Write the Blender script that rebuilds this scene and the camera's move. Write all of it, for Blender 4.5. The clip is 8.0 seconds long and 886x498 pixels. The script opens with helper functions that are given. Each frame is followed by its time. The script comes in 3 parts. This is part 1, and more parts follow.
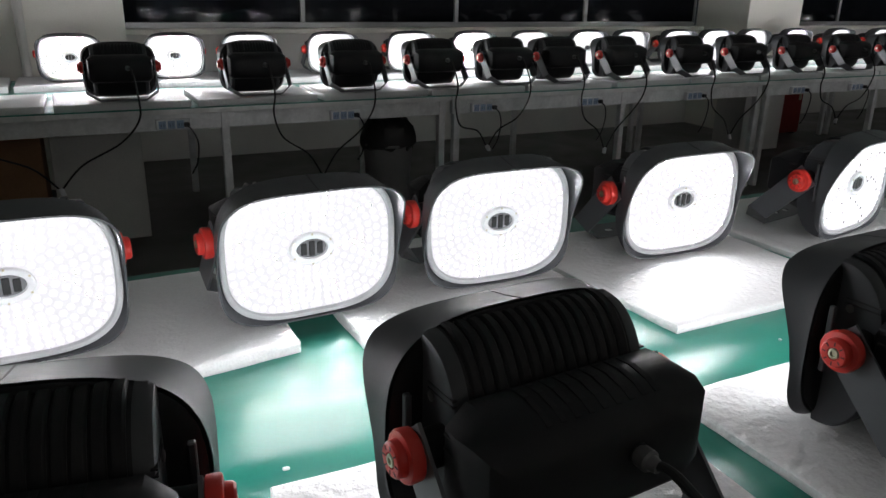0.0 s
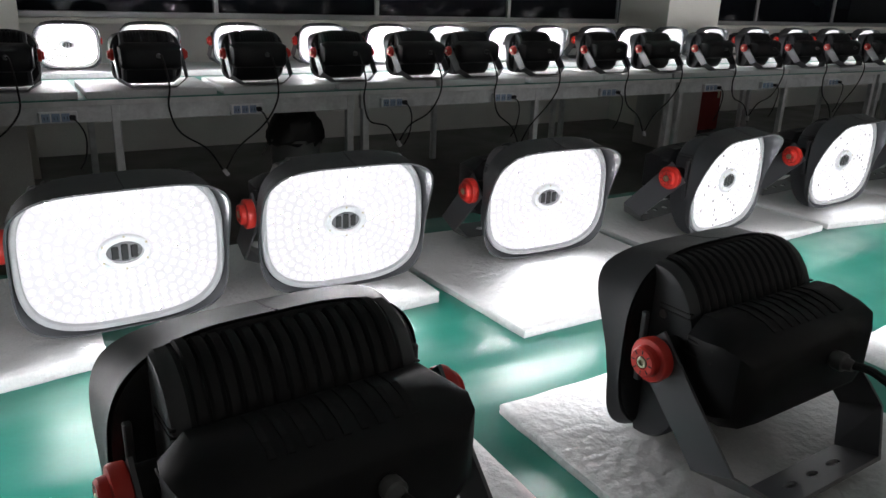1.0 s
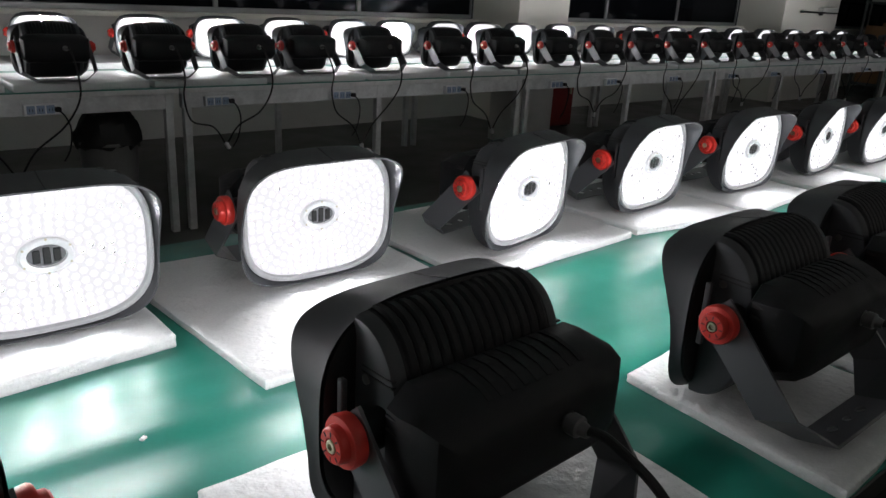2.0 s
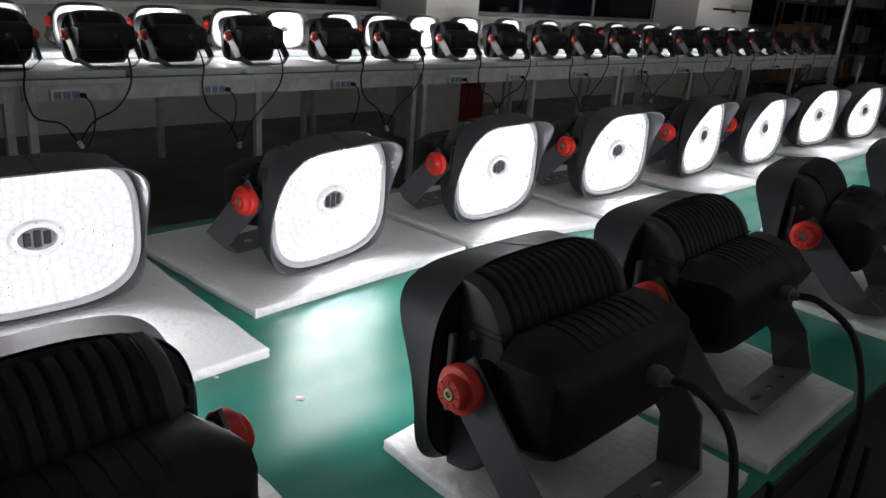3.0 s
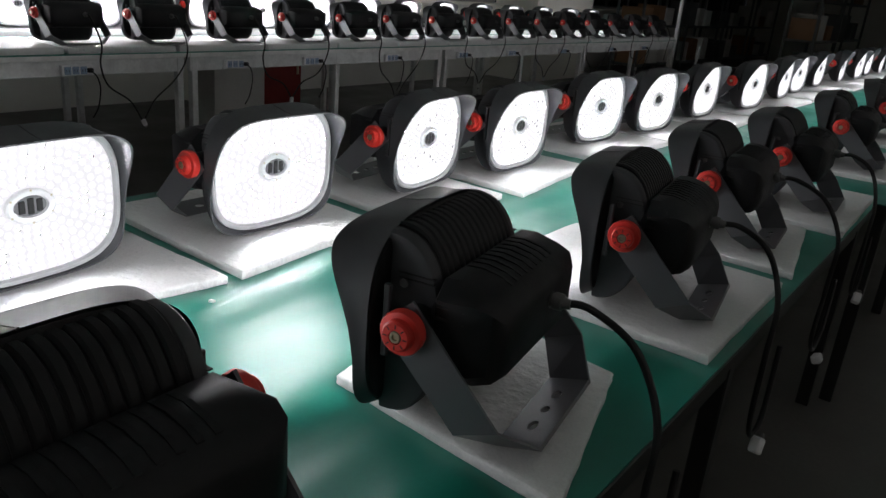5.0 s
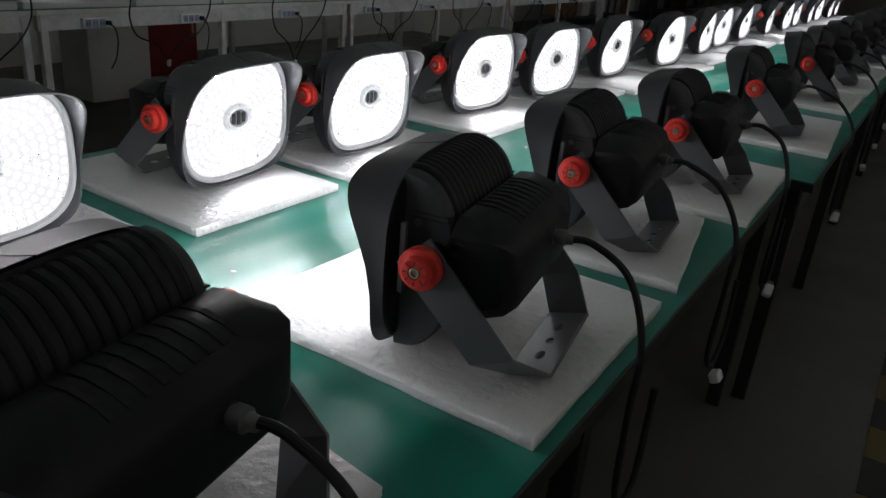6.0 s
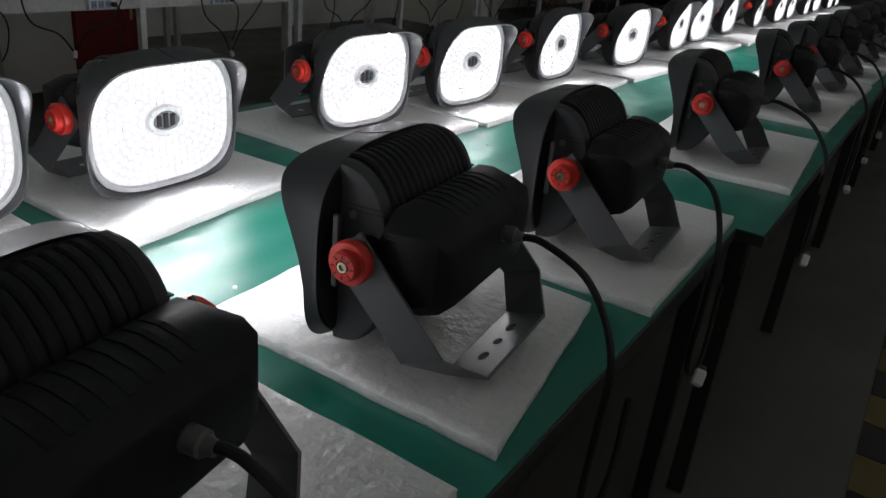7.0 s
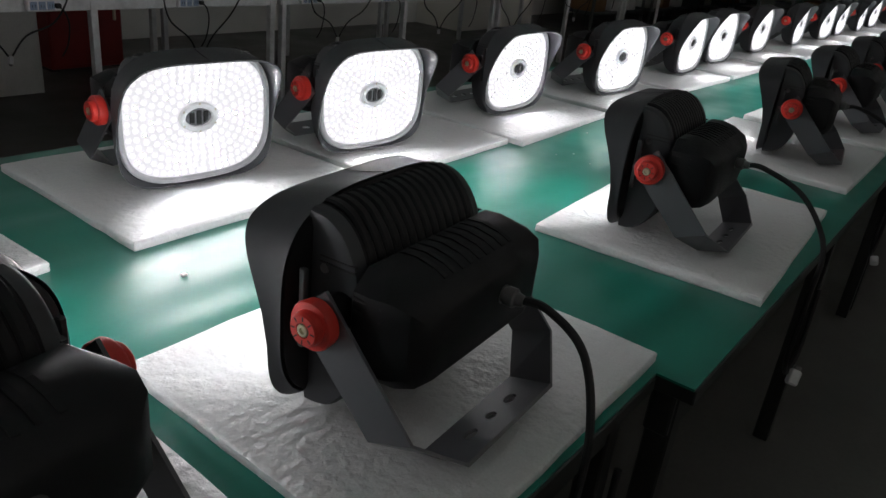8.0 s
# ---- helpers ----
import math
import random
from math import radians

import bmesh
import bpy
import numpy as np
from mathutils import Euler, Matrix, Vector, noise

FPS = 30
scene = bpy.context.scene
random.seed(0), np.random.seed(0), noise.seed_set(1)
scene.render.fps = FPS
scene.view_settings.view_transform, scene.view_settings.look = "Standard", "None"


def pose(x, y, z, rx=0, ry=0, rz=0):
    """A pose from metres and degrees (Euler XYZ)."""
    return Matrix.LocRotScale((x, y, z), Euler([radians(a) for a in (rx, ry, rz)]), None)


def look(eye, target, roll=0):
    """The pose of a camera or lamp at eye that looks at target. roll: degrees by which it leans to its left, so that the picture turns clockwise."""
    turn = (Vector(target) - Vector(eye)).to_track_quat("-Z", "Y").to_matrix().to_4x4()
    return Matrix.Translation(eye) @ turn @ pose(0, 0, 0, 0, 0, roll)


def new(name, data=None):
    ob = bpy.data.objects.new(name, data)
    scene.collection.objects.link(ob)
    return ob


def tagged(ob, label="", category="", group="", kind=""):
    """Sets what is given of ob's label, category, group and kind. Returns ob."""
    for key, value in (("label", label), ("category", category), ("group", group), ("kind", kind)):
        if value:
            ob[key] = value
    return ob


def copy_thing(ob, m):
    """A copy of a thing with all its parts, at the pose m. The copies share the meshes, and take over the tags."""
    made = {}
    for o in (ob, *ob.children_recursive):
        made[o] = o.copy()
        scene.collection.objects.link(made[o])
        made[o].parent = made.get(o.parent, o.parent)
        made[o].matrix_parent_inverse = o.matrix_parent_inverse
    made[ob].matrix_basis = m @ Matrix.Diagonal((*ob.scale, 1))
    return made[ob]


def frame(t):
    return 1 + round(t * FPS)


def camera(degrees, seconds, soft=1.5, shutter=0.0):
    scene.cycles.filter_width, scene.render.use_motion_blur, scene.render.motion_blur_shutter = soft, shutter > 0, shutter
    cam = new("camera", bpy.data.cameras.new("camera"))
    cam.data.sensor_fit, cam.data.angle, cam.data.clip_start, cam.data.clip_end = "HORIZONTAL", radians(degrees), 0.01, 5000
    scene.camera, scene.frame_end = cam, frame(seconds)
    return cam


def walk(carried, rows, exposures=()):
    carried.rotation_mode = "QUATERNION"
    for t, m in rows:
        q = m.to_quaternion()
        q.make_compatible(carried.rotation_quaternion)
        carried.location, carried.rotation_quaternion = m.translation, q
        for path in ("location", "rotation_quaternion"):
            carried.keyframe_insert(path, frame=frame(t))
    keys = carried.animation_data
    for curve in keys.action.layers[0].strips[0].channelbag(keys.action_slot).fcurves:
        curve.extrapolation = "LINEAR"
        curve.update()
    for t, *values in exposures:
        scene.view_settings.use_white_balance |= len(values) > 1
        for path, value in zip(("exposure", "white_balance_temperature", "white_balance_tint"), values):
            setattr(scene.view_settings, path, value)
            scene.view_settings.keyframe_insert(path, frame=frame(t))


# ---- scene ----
cam = camera(61.1, 8.0)
PATH = [
    (0, (0.174, 0.074, 1.396), (1.003, 1.772, 0.74), 1.1),
    (0.5, (0.283, 0.053, 1.388), (1.163, 1.723, 0.728), 1.4),
    (1, (0.39, 0.056, 1.383), (1.349, 1.682, 0.721), 2.2),
    (1.5, (0.541, 0.081, 1.38), (1.629, 1.624, 0.72), 2.9),
    (2, (0.707, 0.105, 1.382), (1.921, 1.55, 0.722), 3.4),
    (2.2, (0.781, 0.105, 1.384), (2.035, 1.517, 0.725), 3.5),
    (3.3, (1.243, 0.113, 1.359), (2.596, 1.429, 0.696), 4.7),
    (3.5, (1.329, 0.128, 1.358), (2.698, 1.426, 0.695), 4.9),
    (4, (1.55, 0.14, 1.364), (2.996, 1.351, 0.7), 5.1),
    (4.5, (1.79, 0.109, 1.369), (3.297, 1.242, 0.702), 5.3),
    (4.7, (1.877, 0.104, 1.364), (3.388, 1.231, 0.696), 5.3),
    (5.8, (2.394, 0.138, 1.336), (3.972, 1.112, 0.585), 5.2),
    (6, (2.51, 0.128, 1.337), (4.086, 1.087, 0.565), 5.2),
    (6.5, (2.834, 0.118, 1.332), (4.402, 1.063, 0.527), 5.7),
    (7, (3.152, 0.113, 1.342), (4.712, 1.069, 0.535), 5.8),
    (7.5, (3.492, 0.086, 1.352), (5.018, 1.095, 0.544), 6.3),
    (8, (3.854, 0.103, 1.362), (5.341, 1.162, 0.546), 6.6),
]
walk(cam, [(t, look(eye, target, roll)) for t, eye, target, roll in PATH])

# ---------------- light: only the floodlights and a trace of night sky ----------------
LED_POWER = 6200.0    # points added at one lens in six, which cast the lamps' light
LENS_POWER = 0.88     # the lens round it
GLOW_POWER = 0.7     # the board between
world = bpy.data.worlds.new("night")
scene.world = world
world.use_nodes = True
world.node_tree.nodes["Background"].inputs["Color"].default_value = (0.55, 0.62, 0.7, 1)
world.node_tree.nodes["Background"].inputs["Strength"].default_value = 0.02


# ---------------- materials ----------------
def material(name, base, rough=0.5, metal=0.0, grain=0.0, grain_size=200.0, stain=0.0, stain_size=4.0, stain_color=None,
             bump=0.0, bump_size=150.0, emit=0.0, emit_color=(1, 1, 1), spread=0.0, coat=0.0, rough_var=0.0, ior=1.45):
    m = bpy.data.materials.new(name)
    m.use_nodes = True
    nt = m.node_tree
    b = nt.nodes["Principled BSDF"]
    b.inputs["Roughness"].default_value = rough
    b.inputs["Metallic"].default_value = metal
    b.inputs["Base Color"].default_value = (*base, 1)
    b.inputs["Coat Weight"].default_value = coat
    b.inputs["IOR"].default_value = ior
    co = nt.nodes.new("ShaderNodeTexCoord")

    def mix(fac, c1, c2, blend="MIX"):
        n = nt.nodes.new("ShaderNodeMix")
        n.data_type, n.blend_type = "RGBA", blend
        for sock, v in ((n.inputs[0], fac), (n.inputs[6], c1), (n.inputs[7], c2)):
            if hasattr(v, "links"):
                nt.links.new(v, sock)
            else:
                sock.default_value = v
        return n.outputs[2]

    def noise_tex(size, detail=5.0):
        n = nt.nodes.new("ShaderNodeTexNoise")
        n.inputs["Scale"].default_value, n.inputs["Detail"].default_value = size, detail
        nt.links.new(co.outputs["Object"], n.inputs["Vector"])
        return n.outputs["Fac"]

    def ramp(fac, lo, hi, a=0.0, z=1.0):
        n = nt.nodes.new("ShaderNodeMapRange")
        n.inputs[1].default_value, n.inputs[2].default_value = lo, hi
        n.inputs[3].default_value, n.inputs[4].default_value = a, z
        nt.links.new(fac, n.inputs[0])
        return n.outputs[0]

    color = (*base, 1)
    if stain:
        color = mix(ramp(noise_tex(stain_size), 0.4, 0.7, 0, stain), color, (*(stain_color or [c * 0.5 for c in base]), 1))
    if grain:
        color = mix(ramp(noise_tex(grain_size, 3), 0.3, 0.7, 0, grain), color, tuple(c * 0.55 for c in base) + (1,))
    if spread:
        info = nt.nodes.new("ShaderNodeObjectInfo")
        color = mix(ramp(info.outputs["Random"], 0, 1, 0, spread), color, tuple(c * 0.6 for c in base) + (1,))
    if hasattr(color, "links"):
        nt.links.new(color, b.inputs["Base Color"])
    if rough_var:
        nt.links.new(ramp(noise_tex(stain_size * 2.3), 0.3, 0.7, rough - rough_var, rough + rough_var), b.inputs["Roughness"])
    if bump:
        n = nt.nodes.new("ShaderNodeBump")
        n.inputs["Strength"].default_value, n.inputs["Distance"].default_value = 1.0, bump
        nt.links.new(noise_tex(bump_size, 4), n.inputs["Height"])
        nt.links.new(n.outputs["Normal"], b.inputs["Normal"])
    if emit:
        b.inputs["Emission Color"].default_value = (*emit_color, 1)
        b.inputs["Emission Strength"].default_value = emit
    return m


BLACK = material("black_powder_coat", (0.007, 0.0075, 0.009), 0.5, ior=1.36, grain=0.3, grain_size=900, bump=0.0002, bump_size=1600, stain=0.3, stain_size=9, stain_color=(0.011, 0.0115, 0.013), rough_var=0.05)
VISOR = material("visor_plastic", (0.048, 0.051, 0.056), 0.48, grain=0.25, grain_size=700, bump=0.0002, bump_size=1400, stain=0.25, stain_size=7, rough_var=0.07)
ARM = material("bracket_paint", (0.08, 0.083, 0.09), 0.3, grain=0.2, grain_size=800, ior=1.6)
RED = material("red_plastic", (0.62, 0.035, 0.025), 0.4, stain=0.25, stain_size=30, stain_color=(0.4, 0.02, 0.018), bump=0.0002, bump_size=900)
BRASS = material("bolt_steel", (0.62, 0.55, 0.4), 0.3, metal=1.0, grain=0.3, grain_size=500)
DARK = material("black_rubber", (0.012, 0.012, 0.013), 0.55, grain=0.3, grain_size=300, bump=0.0003, bump_size=400)
GLAND = material("gland_nylon", (0.12, 0.12, 0.12), 0.3, grain=0.3, grain_size=300)
RIM = material("lens_rim", (0.4, 0.41, 0.42), 0.35, grain=0.2, grain_size=300, stain=0.2, stain_size=30)
LENS = material("led_lens", (0.2, 0.2, 0.21), 0.3, emit=LENS_POWER, emit_color=(0.985, 0.965, 1.0))
POINT_GLOW = material("led_chip", (0.9, 0.9, 0.92), 0.4, emit=LED_POWER, emit_color=(0.985, 0.965, 1.0))
BOARD = material("led_board", (0.14, 0.14, 0.15), 0.4, emit=GLOW_POWER, emit_color=(0.985, 0.965, 1.0))
BEZEL = material("sensor_bezel", (0.8, 0.81, 0.83), 0.3, grain=0.2, grain_size=300)
CELL = material("sensor_cell", (0.17, 0.17, 0.18), 0.3, grain=0.3, grain_size=400)
FOAM = material("epe_foam", (0.70, 0.71, 0.71), 0.42, grain=0.22, grain_size=260, stain=0.18, stain_size=5, stain_color=(0.62, 0.63, 0.62), bump=0.0055, bump_size=60)
foam_shader = FOAM.node_tree.nodes["Principled BSDF"]
foam_shader.inputs["Subsurface Weight"].default_value = 0.6
foam_shader.inputs["Subsurface Radius"].default_value = (1.0, 1.0, 1.0)
foam_shader.inputs["Subsurface Scale"].default_value = 0.06
GREEN = material("green_mat", (0.009, 0.18, 0.132), 0.36, stain=0.35, stain_size=3.5, stain_color=(0.014, 0.22, 0.165), grain=0.15, grain_size=120, rough_var=0.06, ior=1.5)


def ripple(m, scale, size, dist):
    """Long shallow waves, as a mat that does not lie quite flat."""
    nt = m.node_tree
    co, mp, n, bp = (nt.nodes.new(k) for k in ("ShaderNodeTexCoord", "ShaderNodeMapping", "ShaderNodeTexNoise", "ShaderNodeBump"))
    mp.inputs["Scale"].default_value = scale
    mp.inputs["Rotation"].default_value = (0, 0, 0.25)
    n.inputs["Scale"].default_value, n.inputs["Detail"].default_value = size, 1.0
    bp.inputs["Distance"].default_value = dist
    nt.links.new(co.outputs["Object"], mp.inputs["Vector"])
    nt.links.new(mp.outputs["Vector"], n.inputs["Vector"])
    nt.links.new(n.outputs["Fac"], bp.inputs["Height"])
    nt.links.new(bp.outputs["Normal"], nt.nodes["Principled BSDF"].inputs["Normal"])


ripple(GREEN, (0.35, 2.1, 1), 2.4, 0.05)
ALU = material("aluminium_profile", (0.76, 0.77, 0.77), 0.42, metal=0.15, stain=0.5, stain_size=14, stain_color=(0.4, 0.4, 0.4), grain=0.3, grain_size=60)
EDGE = material("table_edge", (0.78, 0.78, 0.77), 0.5, stain=0.5, stain_size=9, stain_color=(0.4, 0.4, 0.39), grain=0.25, grain_size=50)
# near table's edge and frame: the aisle's shade is put into these dark colours
EDGE_SHADE = material("shaded_table_edge", (0.02, 0.021, 0.02), 0.5, grain=0.3, grain_size=80, stain=0.4, stain_size=8)
FRAME_SHADE = material("shaded_frame", (0.025, 0.026, 0.025), 0.5, metal=0.2, stain=0.5, stain_size=10, grain=0.3, grain_size=70)
FLOOR = material("epoxy_floor", (0.11, 0.11, 0.1), 0.5, stain=0.5, stain_size=1.3, stain_color=(0.045, 0.046, 0.04), grain=0.3, grain_size=60, rough_var=0.1)
PAINT = material("wall_paint", (0.86, 0.84, 0.77), 0.7, stain=0.12, stain_size=1.5, stain_color=(0.5, 0.5, 0.46), grain=0.12, grain_size=90)
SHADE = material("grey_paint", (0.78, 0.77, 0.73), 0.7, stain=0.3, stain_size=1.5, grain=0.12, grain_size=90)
CEIL = material("ceiling_paint", (0.84, 0.84, 0.82), 0.8, stain=0.3, stain_size=1.0)
GLASS = material("night_window_glass", (0.006, 0.007, 0.009), 0.03, stain=0.3, stain_size=3, ior=1.18)
FRAME = material("window_frame_metal", (0.3, 0.3, 0.3), 0.4, metal=0.5, stain=0.3)
SOCKET = material("socket_white", (0.84, 0.85, 0.86), 0.4, stain=0.3, stain_size=20, spread=0.3)
SOCKET_BLUE = material("socket_blue", (0.28, 0.36, 0.5), 0.4, spread=0.3)
CARTON = material("carton", (0.3, 0.17, 0.09), 0.8, stain=0.4, stain_size=5, grain=0.3, grain_size=90)
WHITEBOX = material("white_carton", (0.68, 0.68, 0.65), 0.8, stain=0.3, stain_size=4, grain=0.2, grain_size=90)
REDBOX = material("red_steel", (0.22, 0.012, 0.01), 0.5, stain=0.4, stain_size=6)
YELLOW = material("yellow_floor_paint", (0.12, 0.085, 0.015), 0.6, stain=0.6, stain_size=9, stain_color=(0.12, 0.1, 0.05))
BIN = material("bin_plastic", (0.2, 0.2, 0.2), 0.5, stain=0.3, stain_size=6, grain=0.2, grain_size=80)
RACK = material("rack_steel", (0.12, 0.13, 0.13), 0.5, metal=0.3, stain=0.4, stain_size=5)


# ---------------- helpers ----------------
def mesh_of(name, bm, mat, smooth=True, angle=35):
    bmesh.ops.recalc_face_normals(bm, faces=bm.faces)
    me = bpy.data.meshes.new(name)
    if smooth:
        lim = math.radians(angle)
        for f in bm.faces:
            f.smooth = True
        for e in bm.edges:
            if len(e.link_faces) == 2 and e.calc_face_angle(0) > lim:
                e.smooth = False
    bm.to_mesh(me)
    bm.free()
    me.materials.append(mat)
    return me


def part(name, bm, mat, parent, label="", m=None, smooth=True):
    ob = new(name, mesh_of(name, bm, mat, smooth))
    ob.parent = parent
    if m is not None:
        ob.matrix_basis = m
    if label:
        ob["label"] = label
    return ob


def again(name, ob, parent, m):
    o = new(name, ob.data)
    o.parent, o.matrix_basis = parent, m
    return o


def thing(name, m, label, category, group="", kind=""):
    return tagged_at(new(name), m, label, category, group, kind)


def tagged_at(ob, m, label, category, group="", kind=""):
    ob.matrix_basis = m
    return tagged(ob, label, category, group, kind)


def box_bm(x0, x1, y0, y1, z0, z1, bevel=0.0, seg=2):
    bm = bmesh.new()
    bmesh.ops.create_cube(bm, size=1.0, matrix=Matrix.LocRotScale(((x0 + x1) / 2, (y0 + y1) / 2, (z0 + z1) / 2), None, (x1 - x0, y1 - y0, z1 - z0)))
    if bevel:
        bmesh.ops.bevel(bm, geom=bm.edges[:], offset=bevel, segments=seg, profile=0.5, affect="EDGES")
    return bm


def merge(a, b):
    me = bpy.data.meshes.new("tmp")
    b.to_mesh(me)
    b.free()
    a.from_mesh(me)
    bpy.data.meshes.remove(me)
    return a


def squircle(a, b, n=3.0, count=64):
    out = []
    for i in range(count):
        t = 2 * math.pi * i / count
        c, s = math.cos(t), math.sin(t)
        out.append((a * math.copysign(abs(c) ** (2 / n), c), b * math.copysign(abs(s) ** (2 / n), s)))
    return out


def loft(rings, cap_first=True, cap_last=True):
    """Rings of 3D points, joined one after the other."""
    bm = bmesh.new()
    vs = [[bm.verts.new(p) for p in r] for r in rings]
    n = len(rings[0])
    for r0, r1 in zip(vs, vs[1:]):
        for i in range(n):
            bm.faces.new((r0[i], r0[(i + 1) % n], r1[(i + 1) % n], r1[i]))
    if cap_first:
        bm.faces.new(vs[0])
    if cap_last:
        bm.faces.new(vs[-1][::-1])
    return bm


def lathe(profile, count=32):
    """Rings of (along, radius) round the x axis."""
    rings = []
    for a, r in profile:
        rings.append([(a, r * math.cos(2 * math.pi * i / count), r * math.sin(2 * math.pi * i / count)) for i in range(count)])
    return loft(rings)


def tube(points, r, count=10):
    """A round cable through the points, smoothed."""
    pts = [Vector(p) for p in points]
    fine = []
    for i in range(len(pts) - 1):
        p0, p1, p2, p3 = pts[max(i - 1, 0)], pts[i], pts[i + 1], pts[min(i + 2, len(pts) - 1)]
        for k in range(8):
            t = k / 8
            fine.append(0.5 * (2 * p1 + (p2 - p0) * t + (2 * p0 - 5 * p1 + 4 * p2 - p3) * t * t + (3 * p1 - p0 - 3 * p2 + p3) * t ** 3))
    fine.append(pts[-1])
    rings = []
    side = None
    for i, p in enumerate(fine):
        d = (fine[min(i + 1, len(fine) - 1)] - fine[max(i - 1, 0)]).normalized()
        side = (side - d * side.dot(d)) if side else d.orthogonal()
        side.normalize()
        up = d.cross(side)
        rings.append([p + r * (side * math.cos(2 * math.pi * k / count) + up * math.sin(2 * math.pi * k / count)) for k in range(count)])
    return loft(rings)


# ---------------- room ----------------
NEAR_TOP, FAR_TOP = 0.767, 0.80
FOAM_T, FOAM_THICK, THICK_SHEET = 0.018, 0.035, 0.026
X0, X1 = -3.5, 24.0
Y0, Y1 = -1.8, 6.62


def slab(name, bm, mat, label, category, kind="structure"):
    ob = new(name, mesh_of(name, bm, mat, smooth=False))
    return tagged(ob, label, category, "", kind)


slab("floor", box_bm(X0, X1, Y0, Y1, -0.1, 0), FLOOR, "dark grey epoxy workshop floor in the shade", "floor")
# ceiling out of view, made near white to bounce the lamps' light
slab("ceiling", box_bm(X0, X1, Y0, Y1, 3.2, 3.35), CEIL, "unseen workshop ceiling slab, whitened to bounce light down", "ceiling")
# added wall, never in view: a reflector for the near row's backs
slab("wall_south", box_bm(X0, X1, Y0 - 0.2, Y0, 0, 3.2), PAINT, "unseen off-white wall set close behind the aisle to bounce light", "wall")
slab("wall_west", box_bm(X0 - 0.2, X0, Y0, Y1, 0, 3.2), PAINT, "off-white painted end wall", "wall")
slab("wall_east", box_bm(X1, X1 + 0.2, Y0, Y1, 0, 3.2), SHADE, "dark grey painted far end wall", "wall")
SILL = 1.05
slab("wall_north", box_bm(X0, X1, Y1, Y1 + 0.2, 0, SILL), SHADE, "grey painted wall below the dark windows", "wall")

FAR_Y0, FAR_Y1 = 4.08, 5.55
TX0, TX1 = -2.6, 15.0


def table(fronts, y1, top, x0, x1, joints, label, edge, frame_mat):
    t = thing("work_table", pose(0, 0, 0), label, "table")
    xs = [x0] + joints + [x1]
    for a, b, y0 in zip(xs, xs[1:], fronts):
        part("tabletop", box_bm(a + 0.002, b - 0.002, y0, y1, top - 0.03, top - 0.004, 0.002, 1), edge, t, "laminated board edge")
        part("green_mat", box_bm(a, b, y0 + 0.003, y1 - 0.004, top - 0.004, top), GREEN, t, "glossy green antistatic mat")
        for yy in (y0 + 0.03, y1 - 0.07):
            part("rail", box_bm(a + 0.02, b - 0.02, yy, yy + 0.04, top - 0.115, top - 0.031, 0.003, 1), frame_mat, t)
        n = 2 if b - a > 1.5 else 1
        for i in range(n + 1):
            xx = a + 0.03 + (b - a - 0.1) * i / n
            for yy in (y0 + 0.028, y1 - 0.068):
                part("leg", box_bm(xx, xx + 0.04, yy - 0.001, yy + 0.041, 0.0, top - 0.031, 0.003, 1), frame_mat, t)
    return t


table([0.39, 0.392, 0.385, 0.325, 0.325, 0.325, 0.325], 1.81, NEAR_TOP, TX0, TX1, [-0.55, 2.05, 4.84, 7.2, 9.8, 12.4], "long green topped work table, edge and frame coloured dark for shade", EDGE_SHADE, FRAME_SHADE)
table([FAR_Y0] * 6, FAR_Y1, FAR_TOP, TX0, 12.6, [-0.45, 2.17, 4.76, 7.3, 9.9], "second long green topped work table with aluminium legs", EDGE, ALU)


# ---------------- floodlight ----------------
# Local frame: it looks towards -y, stands on z = 0, its lens plane is y = FRONT, its knobs at y = 0.035.
CZ = 0.143
FRONT = -0.025
POINT_R = 0.0012
A, B = 0.177, 0.139


def ring_at(y, a, b, n=3.0, cz=CZ, count=64):
    return [(x, FRONT + y, cz + z) for x, z in squircle(a, b, n, count)]


def dome_half(theta, grow=1.0):
    """A point (y, z) of the barrel's D-shaped outline; theta from -90 (bottom) to 90 degrees (top)."""
    c, s = math.cos(theta), math.sin(theta)
    return -0.018 + 0.080 * grow * abs(c) ** (2 / 2.4), CZ - 0.004 + 0.131 * grow * math.copysign(abs(s) ** (2 / 2.4), s)


def barrel(stations, count=28):
    """The D outline swept along x: stations of (x, scale), closed by a flat front."""
    rings = []
    for x, grow in stations:
        rings.append([(x, *dome_half(math.radians(-90 + 180 * i / count), grow)) for i in range(count + 1)])
    return loft(rings)


def eight(y, a, top, low, cx, cz, bx=0.02, bz=0.02):
    """Outline of the driver box: a rectangle with cut corners, the upper ones apart from the lower."""
    return [(-a, y, low + bz), (-a + bx, y, low), (a - bx, y, low), (a, y, low + bz), (a, y, top - cz), (a - cx, y, top), (-a + cx, y, top), (-a, y, top - cz)]


